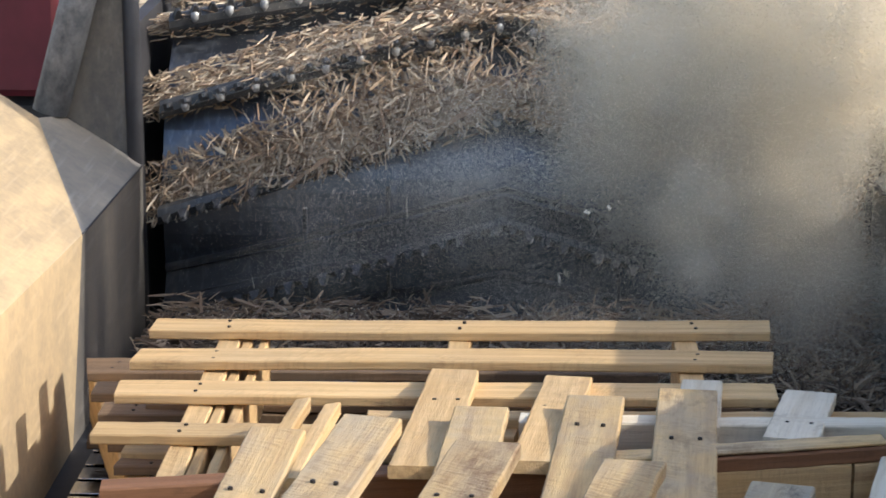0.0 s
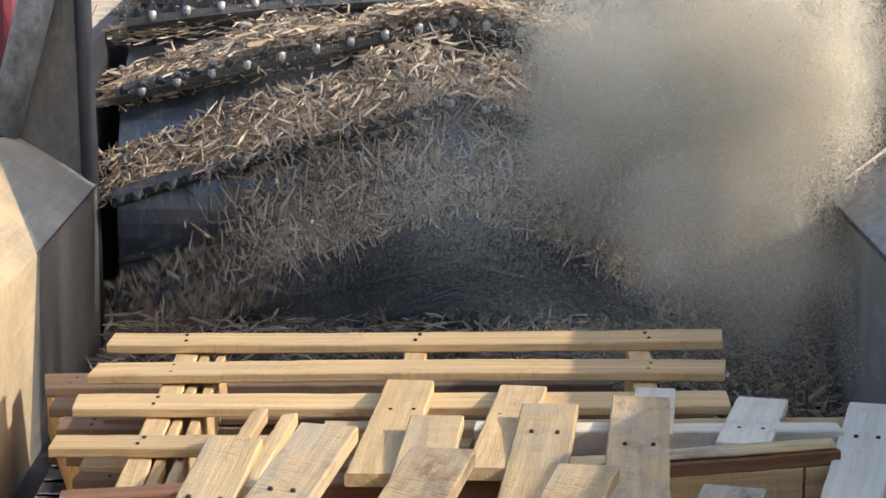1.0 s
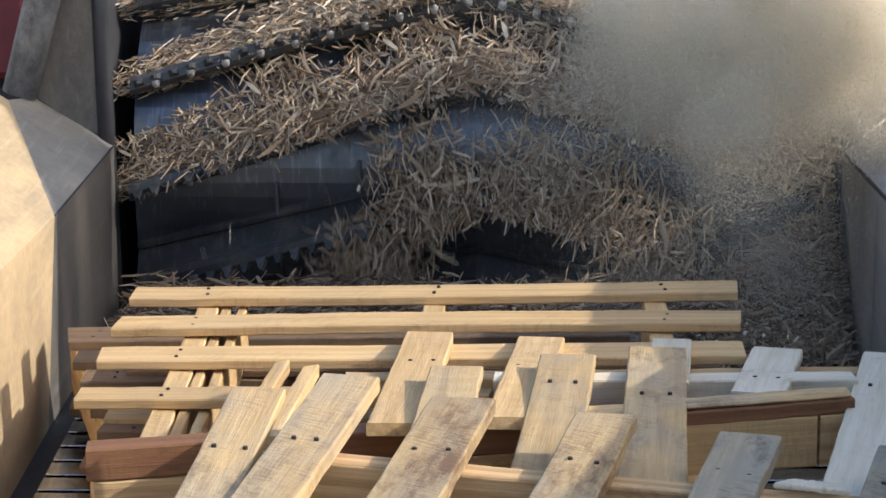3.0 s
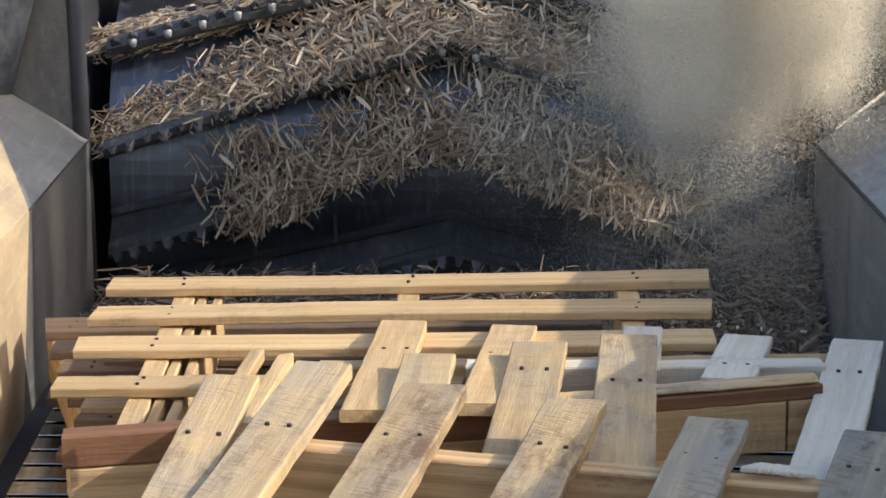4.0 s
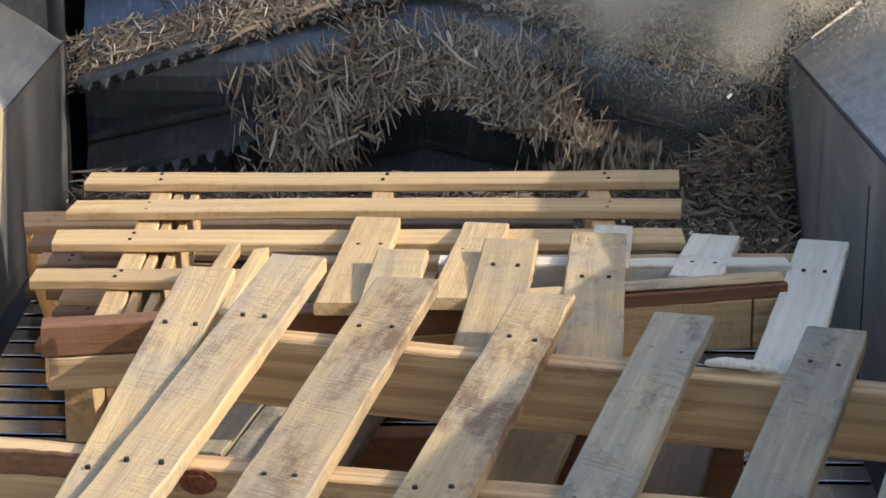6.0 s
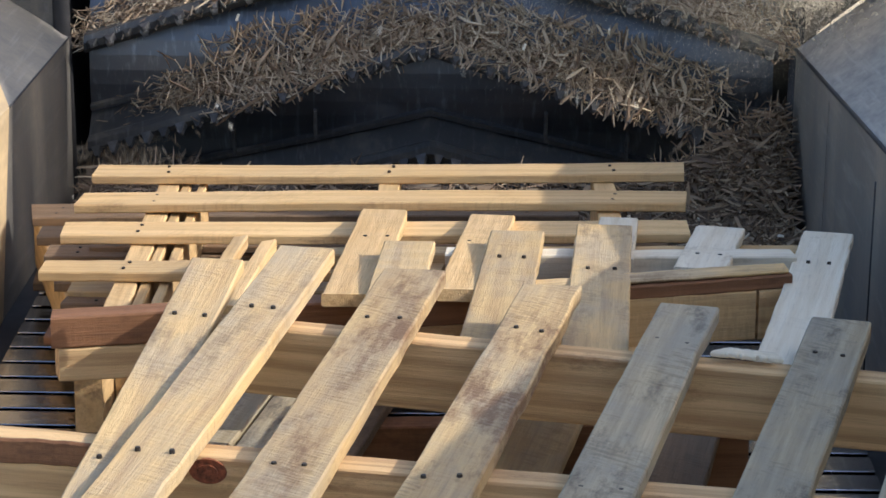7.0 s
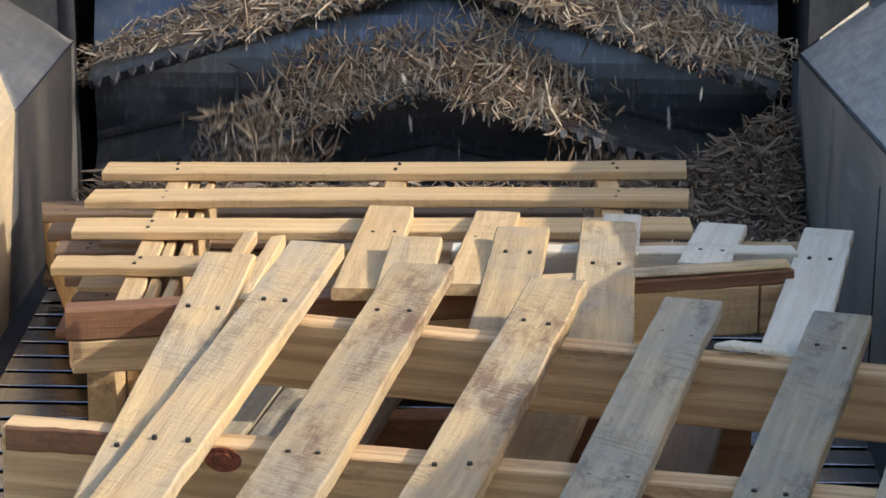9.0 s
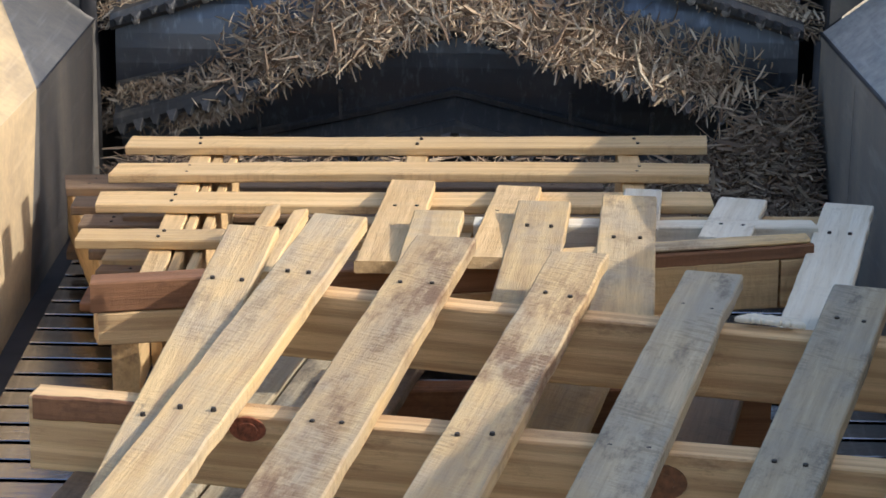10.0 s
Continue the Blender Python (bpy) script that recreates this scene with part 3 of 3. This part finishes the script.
def tooth_mesh(material, w, h):
    """A pointed tooth with a thick back, standing on its bar."""
    bm = bmesh.new()
    t = 0.011
    lo = [bm.verts.new(v) for v in ((-w, -t, -0.01), (w, -t, -0.01), (w, t, -0.01), (-w, t, -0.01))]
    hi = [bm.verts.new(v) for v in ((-0.003, -0.004, h), (0.003, -0.004, h), (0.003, 0.004, h), (-0.003, 0.004, h))]
    for k in range(4):
        bm.faces.new((lo[k], lo[(k + 1) % 4], hi[(k + 1) % 4], hi[k]))
    bm.faces.new(hi)
    bm.faces.new(lo[::-1])
    return mesh_of("tooth", bm, material)


# Pale bumps added on the lip to stand for tooth tips seen end-on.
def tip_mesh():
    bm = bmesh.new()
    bmesh.ops.create_icosphere(bm, subdivisions=1, radius=0.0105)
    for v in bm.verts:
        v.co.z *= 1.5
    return mesh_of("bolt_cap", bm, TIP_STEEL, True)


def gusset_mesh():
    bm = box((-0.004, 0.0, -0.035), (0.004, 0.012, 0.035), 0.001)
    return mesh_of("gusset", bm, TOOTH_STEEL)


def gusset_pose(x):
    p = ring_point(x, R_SHELL + 0.001, -14)
    return Matrix.Translation(p) @ pose(0, 0, 0, -14 + LEAD * abs(x) / HALF + 90)


TOOTH, TOOTH_DARK, GUSSET, TOOTH_TIP = tooth_mesh(TOOTH_STEEL, 0.0178, 0.041), tooth_mesh(BLADE_STEEL, 0.0176, 0.036), gusset_mesh(), tip_mesh()
ROTOR = rotor()


# ---- shredded wood ----
def strands(name, count, place, lo, hi, seed, material, flat=0.5, wide=0.0016, slope=0.0):
    """Thin three-sided splinters; place(rnd) gives each one's middle."""
    rnd = random.Random(seed)
    verts, faces = [], []
    for _ in range(count):
        c = Vector(place(rnd))
        d = Vector((rnd.gauss(0, 1), rnd.gauss(0, 1), rnd.gauss(0, flat)))
        d.z += slope * d.y
        d.normalize()
        length = rnd.uniform(lo, hi) * (1.6 if rnd.random() < 0.08 else 1.0)
        w = wide * rnd.uniform(0.6, 1.7) * (2.0 if rnd.random() < 0.10 else 1.0)
        length *= 1.35 if w > 2 * wide else 1.0
        u = d.orthogonal().normalized()
        v = d.cross(u)
        spin = rnd.uniform(0, 6.28)
        bend = u * rnd.gauss(0, 0.06) * length
        k = len(verts)
        for s, sh in ((-0.5, 0.6), (0.1, 1.0), (0.5, 0.45)):
            for q in range(3):
                a = spin + q * 2.094
                verts.append(tuple(c + d * (length * s) + bend * (1 - 4 * s * s) + (u * math.cos(a) * 1.5 + v * math.sin(a) * 0.8) * w * sh))
        for r in (0, 3):
            for q in range(3):
                p = (q + 1) % 3
                faces.append((k + r + q, k + r + p, k + r + 3 + p, k + r + 3 + q))
    me = bpy.data.meshes.new(name)
    me.from_pydata(verts, [], faces)
    me.materials.append(material)
    return me


SEG = 10
SEG_W = 2 * HALF / SEG


def pile_place(rnd):
    """In a segment's space: x along the bar, y back up the shell, z outward."""
    x = rnd.gauss(0, 0.42) * SEG_W
    u = min(1.0, abs(rnd.gauss(0, 0.48)))
    top = 0.100 * (1 - u) ** 0.8 + 0.012
    return (x, -0.004 + 0.150 * u, top * rnd.random() ** 0.45 + rnd.gauss(0, 0.005))


PILES = [strands("straw_pile", 820, pile_place, 0.014, 0.054, 900 + k, STRAW, 0.22, 0.0014, -0.7) for k in range(5)]
FALLERS = []


def straw_rows():
    """Shredded wood heaped on each bar, in pieces that ride down and drop off."""
    rnd = random.Random(41)
    label = "heap of pale shredded wood splinters on the rotor"
    for i in range(-8, 3):
        for k in range(SEG):
            x = -HALF + SEG_W * (k + 0.5)
            lead = LEAD * abs(x) / HALF
            base = FIRST + 30 * i
            drop = (87 if i == -2 else 92) + 9 * abs(x) / HALF + rnd.uniform(-3, 5)
            if base + lead > drop - 2:
                continue
            ob = tagged(new("straw_pile", PILES[rnd.randrange(5)]), label, "shredded wood", "shredded wood on the rotor", "stuff")
            edge = abs(x) / HALF
            h = (1.22 - 0.48 * edge * edge) * rnd.uniform(0.82, 1.22)
            if i <= -4:
                h *= 0.80
            if x < -0.4:
                h *= 0.85
            ob.scale = (1.0, h, min(1.15, h))
            a = base + lead
            tilt = math.degrees(math.atan(R_TIP * radians(LEAD) / HALF)) * (1 if x > 0 else -1)
            local = Matrix.Translation((x, 0, 0)) @ pose(0, 0, 0, lead) @ Matrix.Translation((0, 0, R_SHELL - 0.004)) @ pose(0, 0, 0, 0, 0, -tilt)
            FALLERS.append((ob, local, base, lead, drop))


straw_rows()


def straw_heap():
    """Shredded wood lying on the conveyor's end and against the wall."""
    def low(rnd):
        x = rnd.uniform(-0.74, 0.68)
        y = rnd.uniform(4.72, 5.06)
        z = 0.012 + rnd.random() * (0.05 * max(0.0, (y - 4.72) / 0.34) + 0.02)
        return (x, y, z)

    def side(rnd):
        x = 0.70 - abs(rnd.gauss(0, 0.16))
        y = 5.06 - abs(rnd.gauss(0, 0.20))
        h = max(0.02, 0.24 - 0.62 * (0.70 - x) - 0.80 * (5.06 - y))
        return (x, y, 0.01 + h * rnd.random() ** 0.5)

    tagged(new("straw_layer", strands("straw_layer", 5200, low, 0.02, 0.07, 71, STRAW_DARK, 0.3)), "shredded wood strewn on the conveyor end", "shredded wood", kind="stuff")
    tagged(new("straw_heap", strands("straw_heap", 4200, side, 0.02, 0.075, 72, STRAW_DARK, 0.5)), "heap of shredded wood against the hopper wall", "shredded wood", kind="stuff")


straw_heap()


# ---- dust ----
def dust_mesh(seed, count, size, spread=0.12, material=DUST):
    """A cloud of dust grains, dense in the middle and thinning outward."""
    g = np.random.default_rng(seed)
    c = g.normal(0, 1, (count, 3)) * (0.5 + 0.5 * g.random((count, 1)))
    lump = g.normal(0, 0.75, (14, 3))
    pick = g.integers(0, 14, count)
    c = c * 0.42 + lump[pick] * 0.8
    r = size * (0.6 + 0.9 * g.random((count, 1, 1)))
    n = np.array((0.42, -0.68, 0.56)) + g.normal(0, 0.38, (count, 3))
    n /= np.linalg.norm(n, axis=1)[:, None]
    a = g.normal(0, 1, (count, 3, 3))
    a -= n[:, None, :] * (a * n[:, None, :]).sum(axis=2)[:, :, None]
    a /= np.linalg.norm(a, axis=2)[:, :, None]
    v = (c * spread)[:, None, :] + a * r
    me = bpy.data.meshes.new("dust_cloud")
    me.vertices.add(count * 3)
    me.vertices.foreach_set("co", v.reshape(-1))
    me.loops.add(count * 3)
    me.loops.foreach_set("vertex_index", np.arange(count * 3))
    me.polygons.add(count)
    me.polygons.foreach_set("loop_start", np.arange(0, count * 3, 3))
    me.update(calc_edges=True)
    me.materials.append(material)
    return me


PUFFS = []


def dust():
    kinds = [dust_mesh(5 + k, 84000, 0.0024) for k in range(3)]
    haze = dust_mesh(31, 250000, 0.00058, 0.27, DUST_FINE)
    rnd = random.Random(8)
    # place at the start, drift in metres a second, time from which it is carried off
    rows = (((0.22, 5.00, 0.60), (0.035, -0.02, 0.02), 3.0), ((0.45, 4.95, 0.72), (0.03, 0.0, 0.0), 5.2), ((0.58, 4.90, 0.60), (0.02, 0.01, 0.005), 5.8),
            ((0.18, 4.98, 0.54), (0.07, 0.0, 0.02), 2.0), ((0.40, 5.05, 0.50), (0.05, -0.01, 0.015), 4.8), ((0.62, 5.00, 0.75), (0.01, 0.0, -0.02), 6.2),
            ((0.52, 4.85, 0.36), (-0.03, 0.0, 0.03), 5.2), ((0.22, 4.95, 0.36), (0.03, 0.0, 0.05), 2.0), ((0.55, 4.95, 0.46), (0.02, 0.0, 0.02), 5.2),
            ((0.70, 4.85, 0.62), (0.0, 0.0, 0.0), 6.8), ((0.42, 4.88, 0.50), (0.04, 0.0, 0.0), 4.4), ((0.68, 4.9, 0.46), (-0.05, 0.0, 0.015), 5.4),
            ((0.46, 4.92, 0.62), (0.02, 0.0, -0.025), 5.0), ((0.60, 4.72, 0.20), (0.02, 0.0, 0.02), 0.6), ((0.38, 4.80, 0.26), (0.03, 0.0, 0.03), 0.4))
    for i, (at, drift, leave) in enumerate(rows):
        ob = tagged(new("dust_cloud", kinds[i % 3]), "thin cloud of pale wood dust hanging in sunlight", "dust", "dust over the rotor", "stuff")
        spin = [rnd.uniform(-12, 12) for _ in range(3)]
        PUFFS.append((ob, Vector(at), Vector(drift), leave, spin))
    for at, drift, leave in (((0.42, 4.80, 0.22), (0.03, -0.02, 0.0), 2.6), ((0.58, 4.72, 0.20), (0.02, 0.0, 0.0), 0.4), ((-0.10, 4.85, 0.34), (0.05, 0.0, 0.02), 0.0), ((0.38, 4.92, 0.50), (0.0, 0.0, 0.0), 5.0)):
        ob = tagged(new("dust_haze", haze), "faint haze of wood dust before the rotor", "dust", "dust over the rotor", "stuff")
        PUFFS.append((ob, Vector(at), Vector(drift), leave, (5, 0, 0)))


dust()


# ---- flying chips ----
CHIPS = []


def chips():
    meshes = []
    rnd = random.Random(77)
    for k in range(5):
        bm = box((-rnd.uniform(0.004, 0.011), -rnd.uniform(0.0018, 0.0035), -0.0012), (rnd.uniform(0.004, 0.011), rnd.uniform(0.0018, 0.0035), 0.0012), 0.0006)
        meshes.append(mesh_of("wood_chip", bm, CHIP))
    for k in range(260):
        ob = tagged(new("wood_chip", meshes[k % 5]), "pale wood chip thrown up by the rotor", "wood chip", "flying wood chips")
        t0 = rnd.uniform(-0.6, 9.9)
        x = rnd.uniform(-0.68, 0.62)
        y0, y1 = rnd.uniform(4.95, 5.06), rnd.uniform(4.45, 4.95)
        rise = rnd.uniform(0.25, 0.62)
        CHIPS.append((ob, t0, x, rnd.gauss(0, 0.12), y0, y1, rise, [rnd.uniform(0, 360) for _ in range(3)], rnd.uniform(-70, 70)))


chips()


def ride(local, base, lead, drop, t):
    """Where a piece of the heap is: on its bar, then slipping off and falling in front of the rotor."""
    a = base + lead + SPIN * t
    late = (a - drop) / SPIN
    if late <= 0:
        return Matrix.Translation(AXIS) @ pose(0, 0, 0, base + SPIN * t) @ local
    m = Matrix.Translation(AXIS) @ pose(0, 0, 0, drop - lead + min(14.0, SPIN * late * 0.8)) @ local
    fall = min(0.62, 0.05 * late + 1.1 * late * late)
    return Matrix.Translation((0, -min(0.05, 0.12 * late), -fall)) @ m


def motions():
    times = [0.5 * k for k in range(21)]
    walk(ROTOR, [(t, Matrix.Translation(AXIS) @ pose(0, 0, 0, SPIN * t)) for t in times])
    for ob, at in MOVERS:
        walk(ob, [(t, Matrix.Translation(at + Vector((0, 0.0241 * (t - 5.5), 0)))) for t in times])
    for ob, local, base, lead, drop in FALLERS:
        start = (drop - base - lead) / SPIN
        ts = set(times) | {min(10.0, round(start + 0.1 * k, 2)) for k in range(8) if start + 0.1 * k < 10.0}
        walk(ob, [(t, ride(local, base, lead, drop, t)) for t in sorted(ts)])
    for ob, at, drift, leave, spin in PUFFS:
        rows = []
        for t in times:
            late = max(0.0, t - leave - 0.8)
            p = at + Vector((0, 0, 0.05)) + drift * t + Vector((0.05, 0.03, 0.10)) * late * late
            rows.append((t, Matrix.Translation(p) @ pose(0, 0, 0, spin[0] + 0.5 * t, spin[1] - 0.5 * t, spin[2])))
        walk(ob, rows)
    for ob, t0, x, vx, y0, y1, rise, turn, roll in CHIPS:
        up = math.sqrt(2 * rise / 9.8)
        down = math.sqrt(2 * (rise + 0.0) / 9.8)
        whole = up + down
        ts = sorted({0.0, 10.0} | {round(t0 + whole * k / 6, 3) for k in range(7) if 0 < t0 + whole * k / 6 < 10})
        rows = []
        for t in ts:
            u = min(whole, max(0.0, t - t0))
            z = 0.045 + math.sqrt(2 * 9.8 * rise) * u - 4.9 * u * u
            rows.append((t, Matrix.Translation((x + vx * u, y0 + (y1 - y0) * u / whole, max(0.03, z))) @ pose(0, 0, 0, turn[0] + roll * u * 2, turn[1], turn[2] + roll * u)))
        walk(ob, rows)


motions()
